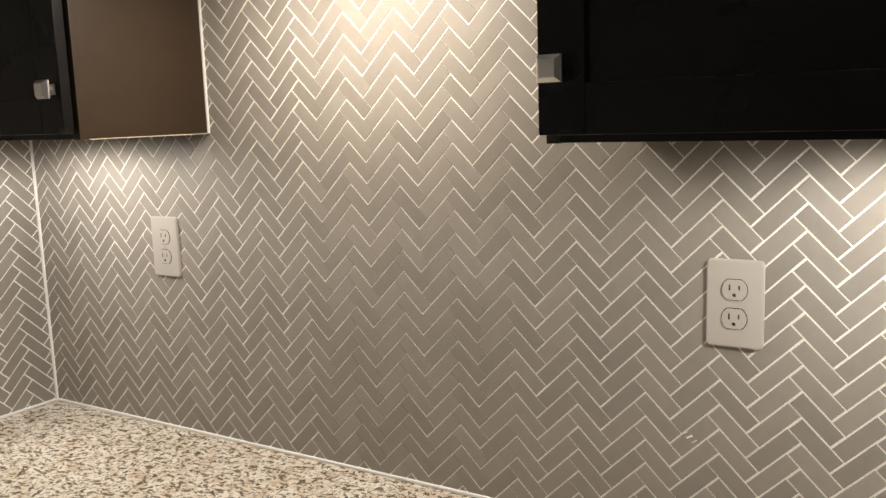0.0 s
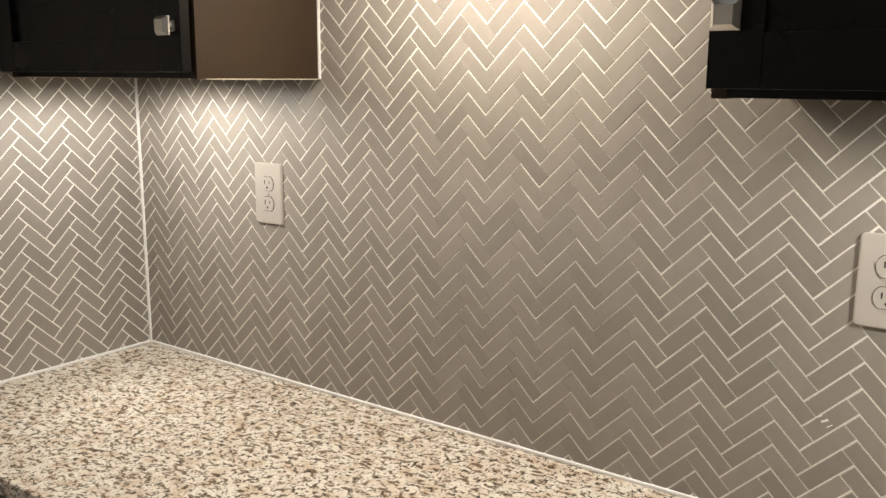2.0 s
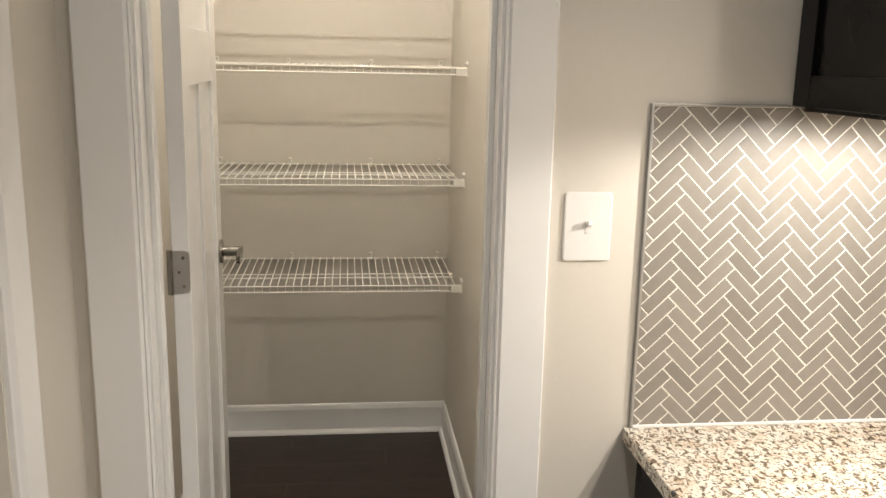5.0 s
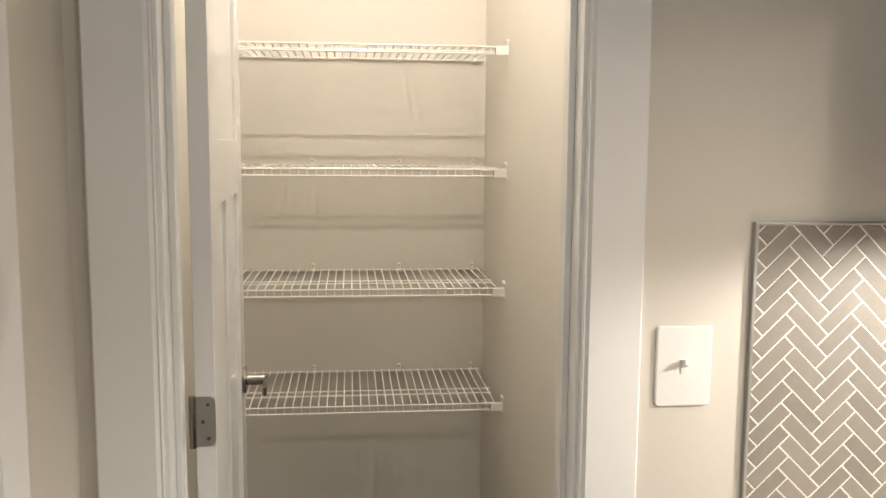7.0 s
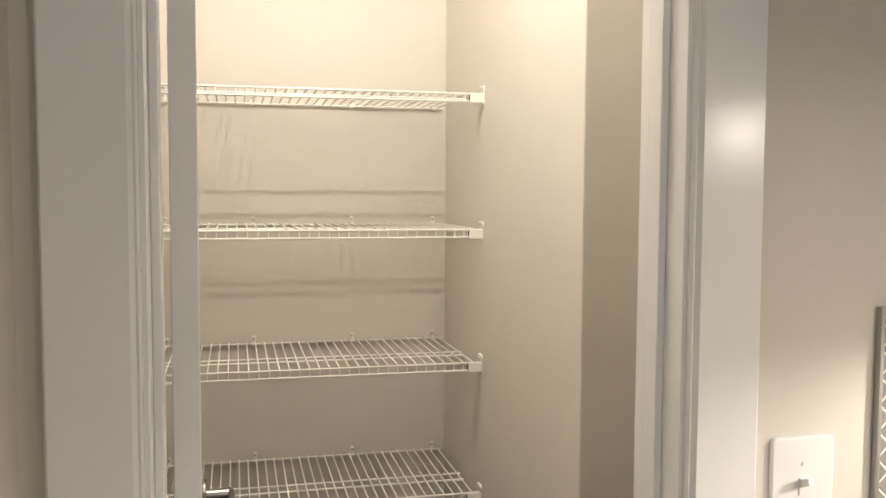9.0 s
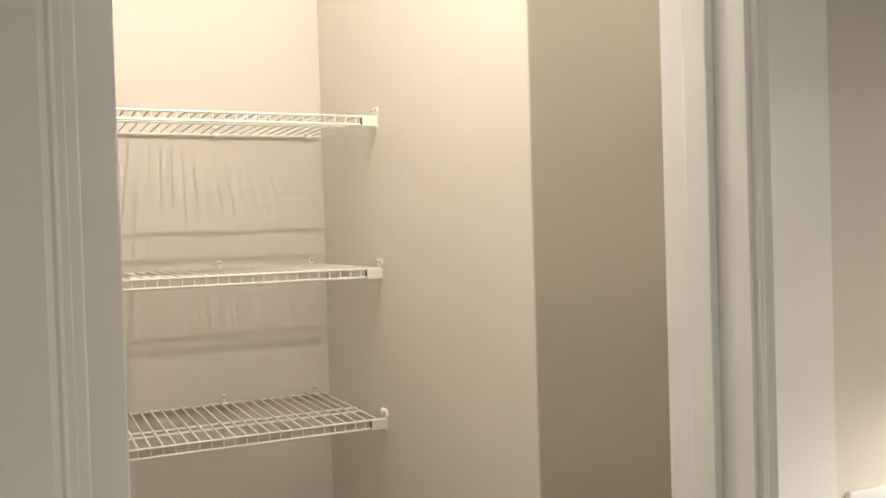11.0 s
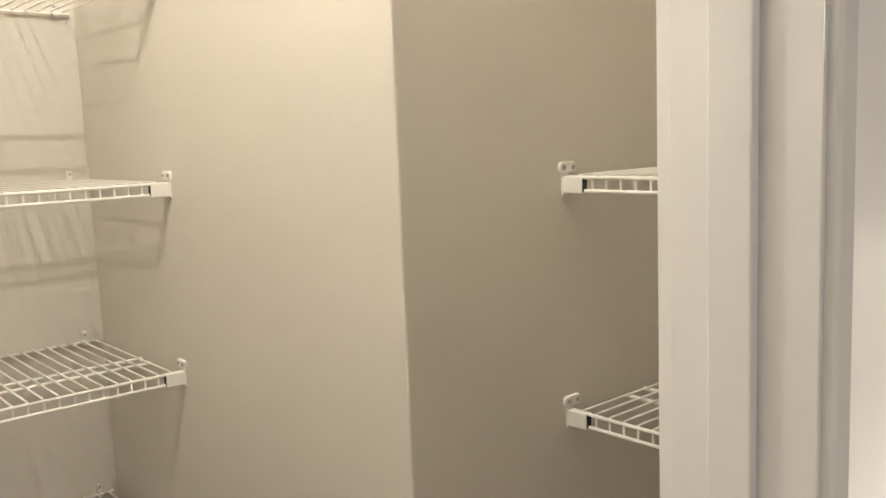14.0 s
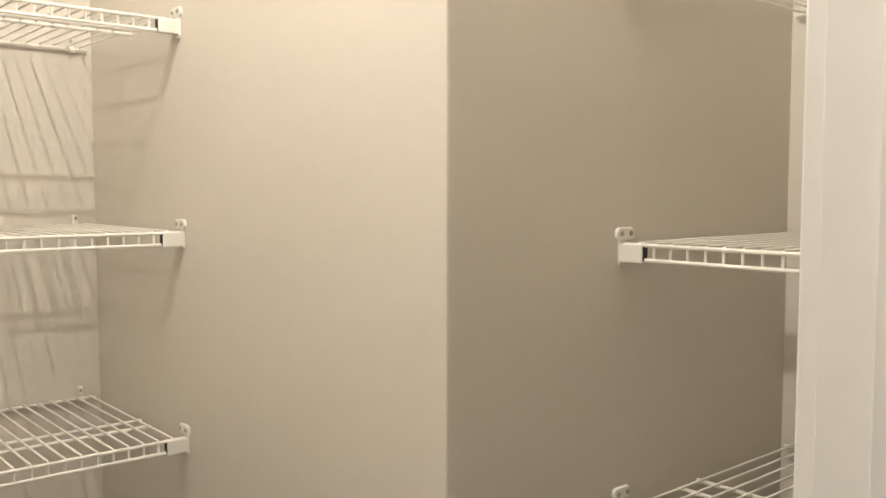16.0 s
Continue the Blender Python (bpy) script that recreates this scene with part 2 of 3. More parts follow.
# ---- trim ----
def casing_profile(inner, outer, face, out):
    """Casing in plan: a flat board with a stepped bead at the inner edge."""
    s = 1 if outer > inner else -1
    return [(inner, face), (inner, face + out * 0.009), (inner + s * 0.003, face + out * 0.012), (inner + s * 0.006, face + out * 0.010), (inner + s * 0.008, face + out * 0.013),
            (inner + s * 0.011, face + out * 0.0175), (outer - s * 0.003, face + out * 0.018), (outer, face + out * 0.015), (outer, face)]


def doorway_trim(face, out, name):
    zt = OPEN_TOP + 0.005
    for inner, outer in ((OPEN_R + 0.006, -0.793), (OPEN_L - 0.006, -1.652)):
        setting(name, prism(casing_profile(inner, outer, face, out), "z", 0, zt), TRIM, "white painted door casing with a stepped inner bead", "trim")
    prof = [(z, y) for z, y in casing_profile(zt, zt + 0.095, face, out)]
    setting(name, prism([(y, z) for z, y in prof], "x", -1.652, -0.793), TRIM, "white painted head casing over the doorway", "trim")


doorway_trim(0.0, -1, "trim")
# pantry side: plain square-edged casing
for a, b in ((OPEN_R + 0.005, -0.80), (-1.640, OPEN_L - 0.005)):
    setting("trim", box((a, WALL_D, 0), (b, WALL_D + 0.018, OPEN_TOP + 0.005), 0.002), TRIM, "white painted flat casing inside the pantry", "trim")
setting("trim", box((-1.640, WALL_D, OPEN_TOP + 0.005), (-0.80, WALL_D + 0.018, OPEN_TOP + 0.095), 0.002), TRIM, "white painted flat head casing inside the pantry", "trim")
for a, b, s in ((OPEN_R, OPEN_R + 0.018, -1), (OPEN_L - 0.018, OPEN_L, 1)):
    setting("trim", box((a, -0.002, 0), (b, WALL_D + 0.002, OPEN_TOP + 0.018), 0.001), TRIM, "white painted door jamb", "trim")
    stop = (a - 0.011, a) if s < 0 else (b, b + 0.011)
    setting("trim", box((stop[0], 0.044, 0), (stop[1], 0.081, OPEN_TOP), 0.002), TRIM, "white painted door stop on the jamb", "trim")
setting("trim", box((OPEN_L, -0.002, OPEN_TOP), (OPEN_R, WALL_D + 0.002, OPEN_TOP + 0.018), 0.001), TRIM, "white painted head jamb", "trim")
# doorway in the hall wall, with a shut door
for a, b in ((DOOR2_A + 0.006, DOOR2_A + 0.1), (DOOR2_B - 0.006, DOOR2_B - 0.1)):
    setting("trim", prism([(x, y) for y, x in casing_profile(a, b, HALL_X, 1)], "z", 0, OPEN_TOP), TRIM, "white painted door casing on the hall wall", "trim")


def baseboard(lo, hi, axis, face, out, label):
    prof = [(0, 0), (0.013, 0), (0.013, 0.105), (0.009, 0.118), (0.006, 0.124), (0, 0.127)]
    shoe = [(0.013, 0), (0.027, 0), (0.025, 0.009), (0.019, 0.016), (0.013, 0.018)]
    for pr in (prof, shoe):
        q = [(face + out * a, z) for a, z in pr]
        setting("baseboard", prism(q, axis, lo, hi), TRIM, label, "baseboard")


baseboard(LEFT_X, LIT_X, "x", BACK_Y, -1, "white painted baseboard with a quarter-round shoe")
baseboard(STEP_Y, BACK_Y - 0.028, "y", LIT_X, -1, "white painted baseboard with a quarter-round shoe")
baseboard(LIT_X, ALCOVE_X, "x", STEP_Y, -1, "white painted baseboard in the alcove")
baseboard(WALL_D, BACK_Y - 0.028, "y", LEFT_X, 1, "white painted baseboard of the pantry")
baseboard(-0.793, -0.60, "x", 0.0, -1, "white painted baseboard under the switch")


# ---- doors ----
def panel_door(name, label, width, height, thick=0.035):
    """Three-panel door, hinge edge at x=0, running along +x, thickness along +y from 0."""
    d = thing(name, label, "door")
    st, rail = 0.11, 0.12
    top_z = 1.572
    mid = width / 2
    for a in (0, width - st):
        part("stile", box((a, 0, 0), (a + st, thick, height), 0.002), TRIM, d)
    for z0, z1 in ((0, 0.2), (height - 0.12, height), (top_z - rail, top_z)):
        part("rail", box((st, 0.0005, z0), (width - st, thick - 0.0005, z1), 0.0015), TRIM, d)
    part("mullion", box((mid - 0.05, 0.0008, 0.2), (mid + 0.05, thick - 0.0008, top_z - rail), 0.0015), TRIM, d)
    for x0, x1, z0, z1 in ((st, width - st, top_z, height - 0.12), (st, mid - 0.05, 0.2, top_z - rail), (mid + 0.05, width - st, 0.2, top_z - rail)):
        bm = box((x0 - 0.002, 0.009, z0 - 0.002), (x1 + 0.002, thick - 0.009, z1 + 0.002))
        part("door_panel", bm, TRIM, d, "recessed flat white panel")
    return d


DOOR_W, DOOR_H = 0.640, 2.03
pantry_door = panel_door("door_1", "white painted three-panel pantry door standing open", DOOR_W, DOOR_H)


def lever_handle(door, side, x, z, thick):
    y0 = 0.0 if side < 0 else thick
    bm = rod((x, y0, z), (x, y0 + side * 0.009, z), 0.032, sides=28)
    bmesh.ops.bevel(bm, geom=[e for e in bm.edges if len(e.link_faces) == 2 and e.calc_face_angle() > 1], offset=0.002, segments=2, profile=0.5, affect="EDGES")
    handle = part("door_handle", bm, NICKEL, door, "brushed nickel lever handle", smooth=False)
    bm = rod((x, y0, z), (x, y0 + side * 0.060, z), 0.0125, sides=24)
    part("neck", bm, NICKEL, handle)
    bm = box((x - 0.105, y0 + side * 0.050, z - 0.011), (x + 0.013, y0 + side * 0.061, z + 0.011), 0.004, 3)
    part("lever", bm, NICKEL, handle)


lever_handle(pantry_door, -1, DOOR_W - 0.065, 1.0, 0.035)
lever_handle(pantry_door, 1, DOOR_W - 0.065, 1.0, 0.035)
for z in (0.26, 1.083, 1.90):
    bm = box((-0.0025, 0.0, z - 0.045), (0.0, 0.035, z + 0.045))
    bmesh.ops.bevel(bm, geom=[e for e in bm.edges if abs(e.verts[0].co.x - e.verts[1].co.x) > 0.001 and e.verts[0].co.y < 0.01], offset=0.012, segments=5, profile=0.5, affect="EDGES")
    hinge = part("hinge", bm, KNOB, pantry_door, "brushed nickel butt hinge")
    part("hinge_knuckle", rod((-0.004, 0.039, z - 0.046), (-0.004, 0.039, z + 0.046), 0.006, sides=14), NICKEL, hinge)
    bm = None
    for dz in (-0.03, 0.0, 0.03):
        bm = rod((-0.0025, 0.016 + (0.006 if dz == 0 else -0.003), z + dz), (-0.0035, 0.016 + (0.006 if dz == 0 else -0.003), z + dz), 0.0035, bm, 10)
    part("hinge_screw", bm, NICKEL, hinge)
# local x runs into the pantry, local y towards the hinge side wall
pantry_door.matrix_world = Matrix.Translation((-1.496, 0.150, 0.012)) @ Matrix.Rotation(radians(92.3), 4, "Z")
hall_door = panel_door("door_2", "white painted panel door, shut, in the hall wall", DOOR2_A - DOOR2_B, OPEN_TOP - 0.01)
hall_door.matrix_world = Matrix.Translation((HALL_X - 0.06, DOOR2_B, 0.008)) @ Matrix.Rotation(radians(90), 4, "Z")


# ---- wire shelves ----
def rounded_plate(x0, x1, ys, zs, r, bm=None):
    """A plate between x0 and x1 with round corners of radius r and a softened outer rim."""
    bm = bm or bmesh.new()
    rings = []
    for x, inset in ((x0, 0.0), (x0 + (x1 - x0) * 0.7, 0.0), (x1, 0.0012)):
        ring = []
        for cy, cz, start in ((ys[1] - r, zs[1] - r, 0), (ys[0] + r, zs[1] - r, 90), (ys[0] + r, zs[0] + r, 180), (ys[1] - r, zs[0] + r, 270)):
            for k in range(5):
                a = radians(start + k * 22.5)
                ring.append(bm.verts.new((x, cy + (r - inset) * math.cos(a), cz + (r - inset) * math.sin(a))))
        rings.append(ring)
    for a, b in zip(rings, rings[1:]):
        for i in range(len(a)):
            j = (i + 1) % len(a)
            bm.faces.new((a[i], a[j], b[j], b[i]))
    bm.faces.new(rings[0])
    bm.faces.new(rings[-1])
    bmesh.ops.recalc_face_normals(bm, faces=bm.faces[:])
    return bm


def wire_shelf(label, length, depth, clips, group):
    """Front lip at local y=0 from x=0 to length, deck towards +y to depth, deck top at z=0."""
    s = thing("wire_shelf", label, "shelf", group)
    r, lip = 0.0022, 0.026
    n = int(length / 0.0262)
    bm = rod((0, 0.0, -r), (0, depth - 0.008, -r), r, sides=6)
    rod((0, -0.001, -r), (0, -0.001, -lip), r, bm, 6)
    wire = mesh_of("deck_wire", bm, WIRE)
    for i in range(1, n):
        w = new("deck_wire", wire)
        w.parent, w.location = s, (i * length / n, 0, 0)
    for z in (-r - 0.003, -lip):
        part("lip_rail", rod((0.006, -0.003, z), (length - 0.006, -0.003, z), 0.0030, sides=8), WIRE, s)
    for y, e in ((0.124, 0.018), (0.178, 0.014)):
        part("cross_rod", rod((e, y, -2 * r - 0.003), (length - e, y, -2 * r - 0.003), 0.0036, sides=8), WIRE, s)
    part("back_rail", rod((0.012, depth - 0.010, -2 * r - 0.002), (length - 0.012, depth - 0.010, -2 * r - 0.002), 0.0034, sides=8), WIRE, s)
    for x0, x1, wx, d in ((0.0, 0.046, 0.0, 1), (length - 0.042, length + 0.004, length, -1)):
        bm = box((x0 + 0.0015, -0.0115, -lip - 0.004), (x1 - 0.0055, 0.0055, -0.0035), 0.0025, 2)
        cap = part("end_cap", bm, WIRE, s, "white plastic end cap")
        e0 = x1 - 0.0058 if d > 0 else x0 + 0.0018
        # Dark slab stands for the shade inside the hollow cap end.
        part("cap_opening", box((e0 - 0.0007, -0.0090, -lip - 0.001), (e0 + 0.0007, 0.0020, -0.0065)), SLOT, cap, "dark slab for the shade in the cap's open end")
        bm = rounded_plate(wx, wx + d * 0.005, (-0.019, 0.020), (0.001, 0.019), 0.0075)
        rounded_plate(wx, wx + d * 0.004, (-0.012, 0.002), (-lip - 0.010, 0.006), 0.005, bm)
        br = part("wall_bracket", bm, WIRE, s, "white plastic wall bracket with two screws")
        for y in (-0.010, 0.011):
            part("screw", rod((wx + d * 0.004, y, 0.0105), (wx + d * 0.0068, y, 0.0105), 0.0038, sides=10), EDGE, br)
    for x in clips:
        bm = box((x - 0.006, depth - 0.007, -0.012), (x + 0.006, depth, 0.019), 0.002)
        rod((x - 0.006, depth - 0.012, -0.008), (x + 0.006, depth - 0.012, -0.008), 0.0062, bm, 10)
        clip = part("wall_clip", bm, WIRE, s, "small white wall clip")
        part("screw", rod((x, depth - 0.0065, 0.011), (x, depth - 0.0105, 0.011), 0.0035, sides=8), EDGE, clip)
    return s


SHELF_Z = (1.883, 1.505, 1.127, 0.750)
LIP_Y, LIP_X = 1.366, -0.438
main = wire_shelf("white vinyl-coated wire shelf, empty, on the pantry's back wall", LIT_X - LEFT_X, BACK_Y - LIP_Y, [-1.66 - LEFT_X, -1.396 - LEFT_X, -1.084 - LEFT_X, -0.816 - LEFT_X], "pantry back shelves")
main.location = (LEFT_X, LIP_Y, SHELF_Z[0])
for z in SHELF_Z[1:]:
    copy_thing(main, Matrix.Translation((LEFT_X, LIP_Y, z)))
side = wire_shelf("white vinyl-coated wire shelf, empty, in the pantry alcove", STEP_Y - WALL_D, ALCOVE_X - LIP_X, [0.045, 0.25, 0.45], "pantry alcove shelves")
turn = Matrix.Rotation(radians(-90), 4, "Z")
side.matrix_world = Matrix.Translation((LIP_X, STEP_Y, SHELF_Z[0])) @ turn
for z in SHELF_Z[1:]:
    copy_thing(side, Matrix.Translation((LIP_X, STEP_Y, z)) @ turn)

pantry_light = thing("ceiling_light", "round flush ceiling light with a white glass dome", "ceiling light")
bm = rod((PANTRY_LAMP[0], PANTRY_LAMP[1], CEIL), (PANTRY_LAMP[0], PANTRY_LAMP[1], CEIL - 0.025), 0.07, sides=32)
part("base", bm, NICKEL, pantry_light)

# ---- kitchen: cabinets ----
FACE_X = -0.331


def square_knob(parent, x, y, z):
    """Square pyramid knob on a stem with a square rosette, standing out along -x."""
    h, g = 0.0155, 0.010
    bm = bmesh.new()
    rings = [[bm.verts.new((px, y + sy * w, z + sz * w)) for sy, sz in ((-1, -1), (1, -1), (1, 1), (-1, 1))] for w, px in ((h, x - 0.016), (h, x - 0.019), (g, x - 0.027))]
    bm.faces.new(rings[0])
    bm.faces.new(rings[-1])
    for p, q in zip(rings, rings[1:]):
        for i in range(4):
            bm.faces.new((p[i], p[(i + 1) % 4], q[(i + 1) % 4], q[i]))
    rod((x, y, z), (x - 0.017, y, z), 0.006, bm, 14)
    box((x - 0.003, y - 0.009, z - 0.009), (x, y + 0.009, z + 0.009), 0.001, bm=bm)
    return part("knob", bm, KNOB, parent, "square brushed nickel knob")


def shaker_front(name, x, y0, y1, z0, z1, parent, stile=0.058, label=""):
    """Shaker door or drawer front in the plane x (face), 0.02 thick."""
    front = part(name, box((x + 0.009, y0 + stile - 0.003, z0 + stile - 0.003), (x + 0.016, y1 - stile + 0.003, z1 - stile + 0.003)), ESPRESSO, parent, label)
    for a in (y0, y1 - stile):
        part("stile", box((x, a, z0), (x + 0.020, a + stile, z1), 0.0015), ESPRESSO, front)
    for a in (z0, z1 - stile):
        part("rail", box((x + 0.0004, y0 + stile, a), (x + 0.0196, y1 - stile, a + stile), 0.0012), ESPRESSO, front)
    return front


def wall_cabinet(label, y0, y1, z0, z1, knob_y, doors=1):
    c = thing("wall_cabinet", label, "cabinet", "wall cabinets")
    part("body", box((FACE_X + 0.0275, y0 + 0.016, z0 + 0.018), (-0.010, y1 - 0.016, z1), 0.001), ESPRESSO_LIT, c, "espresso cabinet box, lit brown put into its colour")
    for a in (y0, y1 - 0.016):
        part("side_panel", box((FACE_X + 0.046, a, z0), (-0.0085, a + 0.016, z1), 0.0012), ESPRESSO_LIT, c, "espresso side panel, lit brown put into its colour")
        part("face_frame", box((FACE_X + 0.0275, a - 0.0012, z0 - 0.001), (FACE_X + 0.046, a + 0.0172, z1), 0.0012), ESPRESSO_LIT, c, "espresso face frame edge, lit brown put into its colour")
        part("edge_band", box((FACE_X + 0.048, a, z0 - 0.0018), (-0.010, a + 0.016, z0), 0.0004), EDGE_LIT, c, "pale strip painted for the lit lower edge")
    part("bottom_rail", box((FACE_X + 0.0275, y0 + 0.016, z0), (FACE_X + 0.046, y1 - 0.016, z0 + 0.018), 0.001), ESPRESSO, c)
    w = (y1 - y0) / doors
    for i in range(doors):
        a, b = y0 + i * w + 0.002, y0 + (i + 1) * w - 0.002
        d = shaker_front("door", FACE_X, a, b, z0 + 0.010, z1 - 0.003, c)
        if i == 0 and knob_y is not None:
            square_knob(d, FACE_X, knob_y, z0 + 0.085)
        elif knob_y is not None:
            square_knob(d, FACE_X, a + 0.03, z0 + 0.085)
    return c


CAB_Z, CAB_TOP = 1.445, 2.50
wall_cabinet("espresso shaker wall cabinet in the corner, door shut", -0.600, -0.012, CAB_Z, CAB_TOP, -0.577)
cab2 = wall_cabinet("espresso shaker wall cabinet, door shut", -2.24, -1.480, CAB_Z - 0.015, CAB_TOP, -1.505, 1)
# Unseen box over the gap, added to hold the bar and block light upward.
bridge = thing("wall_cabinet", "short espresso bridge cabinet, unseen, added over the gap to hold the light", "cabinet", "wall cabinets")
part("body", box((-0.300, -1.478, 1.786), (-0.010, -0.602, CAB_TOP), 0.001), ESPRESSO_LIT, bridge)
# Added lip, out of view, that cuts the gap lamps off at their height.
part("light_valance", box((-0.318, -1.478, 1.764), (-0.3005, -0.602, 1.84), 0.001), ESPRESSO, bridge, "dark lip added unseen to cut off the light")
k = thing("under_cabinet_light", "slim white under-cabinet light bar", "light", "under-cabinet lights")
p = GAP_BAR
part("housing", box((p[0] - 0.024, p[1] - 0.225, p[2] + 0.007), (p[0] + 0.024, p[1] + 0.225, p[2] + 0.0155), 0.002), PLATE, k)
part("lens", box((p[0] - 0.018, p[1] - 0.212, p[2] + 0.0035), (p[0] + 0.018, p[1] + 0.212, p[2] + 0.007), 0.001), GLOW, k)
for p in PUCKS:
    k = thing("under_cabinet_light", "round white puck light under the cabinet", "light", "under-cabinet lights")
    part("housing", rod((p[0], p[1], p[2] + 0.004), (p[0], p[1], p[2] + 0.0145), 0.027, sides=32), PLATE, k)
    part("lens", rod((p[0], p[1], p[2] + 0.002), (p[0], p[1], p[2] + 0.004), 0.020, sides=32), GLOW, k)
# Fixtures for the added, unseen ceiling cans.
for x, y in FILL_CANS:
    k = thing("recessed_light", "round white recessed ceiling light, added unseen to fill the room", "ceiling light", "recessed lights")
    part("trim_ring", rod((x, y, CEIL), (x, y, CEIL - 0.006), 0.095, sides=32), TRIM, k)
    part("lens", rod((x, y, CEIL - 0.006), (x, y, CEIL - 0.009), 0.072, sides=32), GLOW, k)

# base cabinets and counter
BASE_X = -0.588
for y1, y0 in ((-0.012, -0.60), (-0.602, -1.30), (-1.302, -2.10), (-2.102, -2.90)):
    c = thing("base_cabinet", "espresso shaker base cabinet under the granite", "cabinet", "base cabinets")
    part("body", box((BASE_X + 0.021, y0, 0.09), (-0.004, y1, 0.768), 0.001), ESPRESSO, c)
    part("toe_kick", box((BASE_X + 0.08, y0, 0.0), (-0.004, y1, 0.09)), ESPRESSO, c)
    d = part("drawer_front", box((BASE_X, y0 + 0.003, 0.605), (BASE_X + 0.02, y1 - 0.003, 0.755), 0.002), ESPRESSO, c)
    square_knob(d, BASE_X, (y0 + y1) / 2 + 0.05, 0.66)
    d = shaker_front("door", BASE_X, y0 + 0.003, y1 - 0.003, 0.10, 0.598, c)
    square_knob(d, BASE_X, y0 + 0.035, 0.55)
bm = box((-0.617, -2.9, 0.768), (-0.002, -0.002, COUNTER), 0.004, 3)
counter = tagged(part("countertop", bm, GRANITE), "cream and brown speckled granite countertop with eased edge", "countertop")
bm = box((-0.0045, -0.007, -0.006), (0.004, 0.007, 0.0012), 0.0025, 2)
chip = part("edge_chip", bm, SLOT, counter, "small dark chip in the front edge")
chip.location = (-0.6145, -0.283, COUNTER)

# ---- outlets and switch ----


def plate_mesh(w, h, t, parent, mat):
    bm = box((-w / 2, -t, -h / 2), (w / 2, 0, h / 2))
    bmesh.ops.bevel(bm, geom=[e for e in bm.edges if abs(e.verts[0].co.y - e.verts[1].co.y) > t / 2], offset=0.007, segments=4, profile=0.5, affect="EDGES")
    bmesh.ops.bevel(bm, geom=[e for e in bm.edges if e.verts[0].co.y < -t * 0.9 and e.verts[1].co.y < -t * 0.9], offset=0.003, segments=3, profile=0.5, affect="EDGES")
    return part("plate", bm, mat, parent)


def outlet(label, w, h):
    o = thing("outlet", label, "outlet", "wall outlets")
    plate_mesh(w, h, 0.0065, o, ALMOND)
    for dz in (0.021, -0.021):
        bm = rod((0, -0.0069, dz), (0, -0.0085, dz), 0.0175, sides=32)
        for v in bm.verts:
            v.co.z = dz + max(-0.0145, min(0.0145, v.co.z - dz))
        face = part("receptacle", bm, ALMOND, o)
        # Dark ring stands for the shaded gap round the receptacle.
        bm = rod((0, -0.0060, dz), (0, -0.0068, dz), 0.0186, sides=32)
        for v in bm.verts:
            v.co.z = dz + max(-0.0156, min(0.0156, v.co.z - dz))
        part("receptacle_gap", bm, SLOT, face)
        for x0, x1, z0, z1 in ((-0.0078, -0.0056, -0.001, 0.0075), (0.0056, 0.0078, 0.0002, 0.0068)):
            part("slot", box((x0, -0.0088, dz + z0), (x1, -0.0080, dz + z1)), SLOT, face)
        part("ground_hole", rod((0, -0.0080, dz - 0.0075), (0, -0.0088, dz - 0.0075), 0.0026, sides=12), SLOT, face)
    part("screw", rod((0, -0.006, 0), (0, -0.0078, 0), 0.003, sides=12), ALMOND, o)
    return o


out1 = outlet("light almond duplex outlet with a plain plate on the tile", 0.080, 0.128)
face_e = Matrix.Rotation(radians(-90), 4, "Z")
out1.matrix_world = Matrix.Translation((-0.0075, -1.633, 1.187)) @ face_e
copy_thing(out1, Matrix.Translation((-0.0075, -0.450, 1.2075)) @ face_e)
sw = thing("light_switch", "white toggle light switch with a wide plate", "light switch")
plate_mesh(0.094, 0.135, 0.006, sw, PLATE)
part("toggle_frame", box((-0.006, -0.0075, -0.0125), (0.006, -0.0055, 0.0125), 0.0008), PLATE, sw)
bm = box((-0.004, -0.021, -0.004), (0.004, 0, 0.006), 0.001)
tg = part("toggle", bm, PLATE, sw)
tg.matrix_basis = Matrix.Translation((0, -0.005, 0.002)) @ Matrix.Rotation(radians(-24), 4, "X")
for dz in (0.030, -0.030):
    part("screw", rod((0, -0.0055, dz), (0, -0.0074, dz), 0.003, sides=12), PLATE, sw)
sw.location = (-0.716, -0.0005, 1.2175)

# ---- caulk and metal edge ----
setting("trim", box((-0.0125, -0.0125, COUNTER), (0, 0, CAB_Z), 0.002), CAULK, "white caulk joint in the tiled corner", "trim")
setting("trim", box((-0.0115, -2.9, COUNTER), (-0.0015, -0.0126, COUNTER + 0.0065), 0.002), CAULK, "white caulk joint along the counter", "trim")
setting("trim", box((TILE_LEFT, -0.0115, COUNTER), (-0.0126, -0.0015, COUNTER + 0.0065), 0.002), CAULK, "white caulk joint along the counter", "trim")
setting("trim", box((TILE_LEFT - 0.006, -0.011, COUNTER), (TILE_LEFT, 0, TILE_TOP + 0.005), 0.001), EDGE, "slim metal edge trim beside the tile", "trim")
setting("trim", box((TILE_LEFT, -0.011, TILE_TOP), (FACE_X, 0, TILE_TOP + 0.005), 0.001), EDGE, "slim metal edge trim over the tile", "trim")


setting("trim", box((-0.0125, -0.604, CAB_Z), (-0.0075, -0.600, 1.786), 0.0008), CAULK, "thin white caulk between cabinet and tile", "trim")


# ---- herringbone tile ----
TW, GAP = 0.0267, 0.0024
TL = 3 * TW


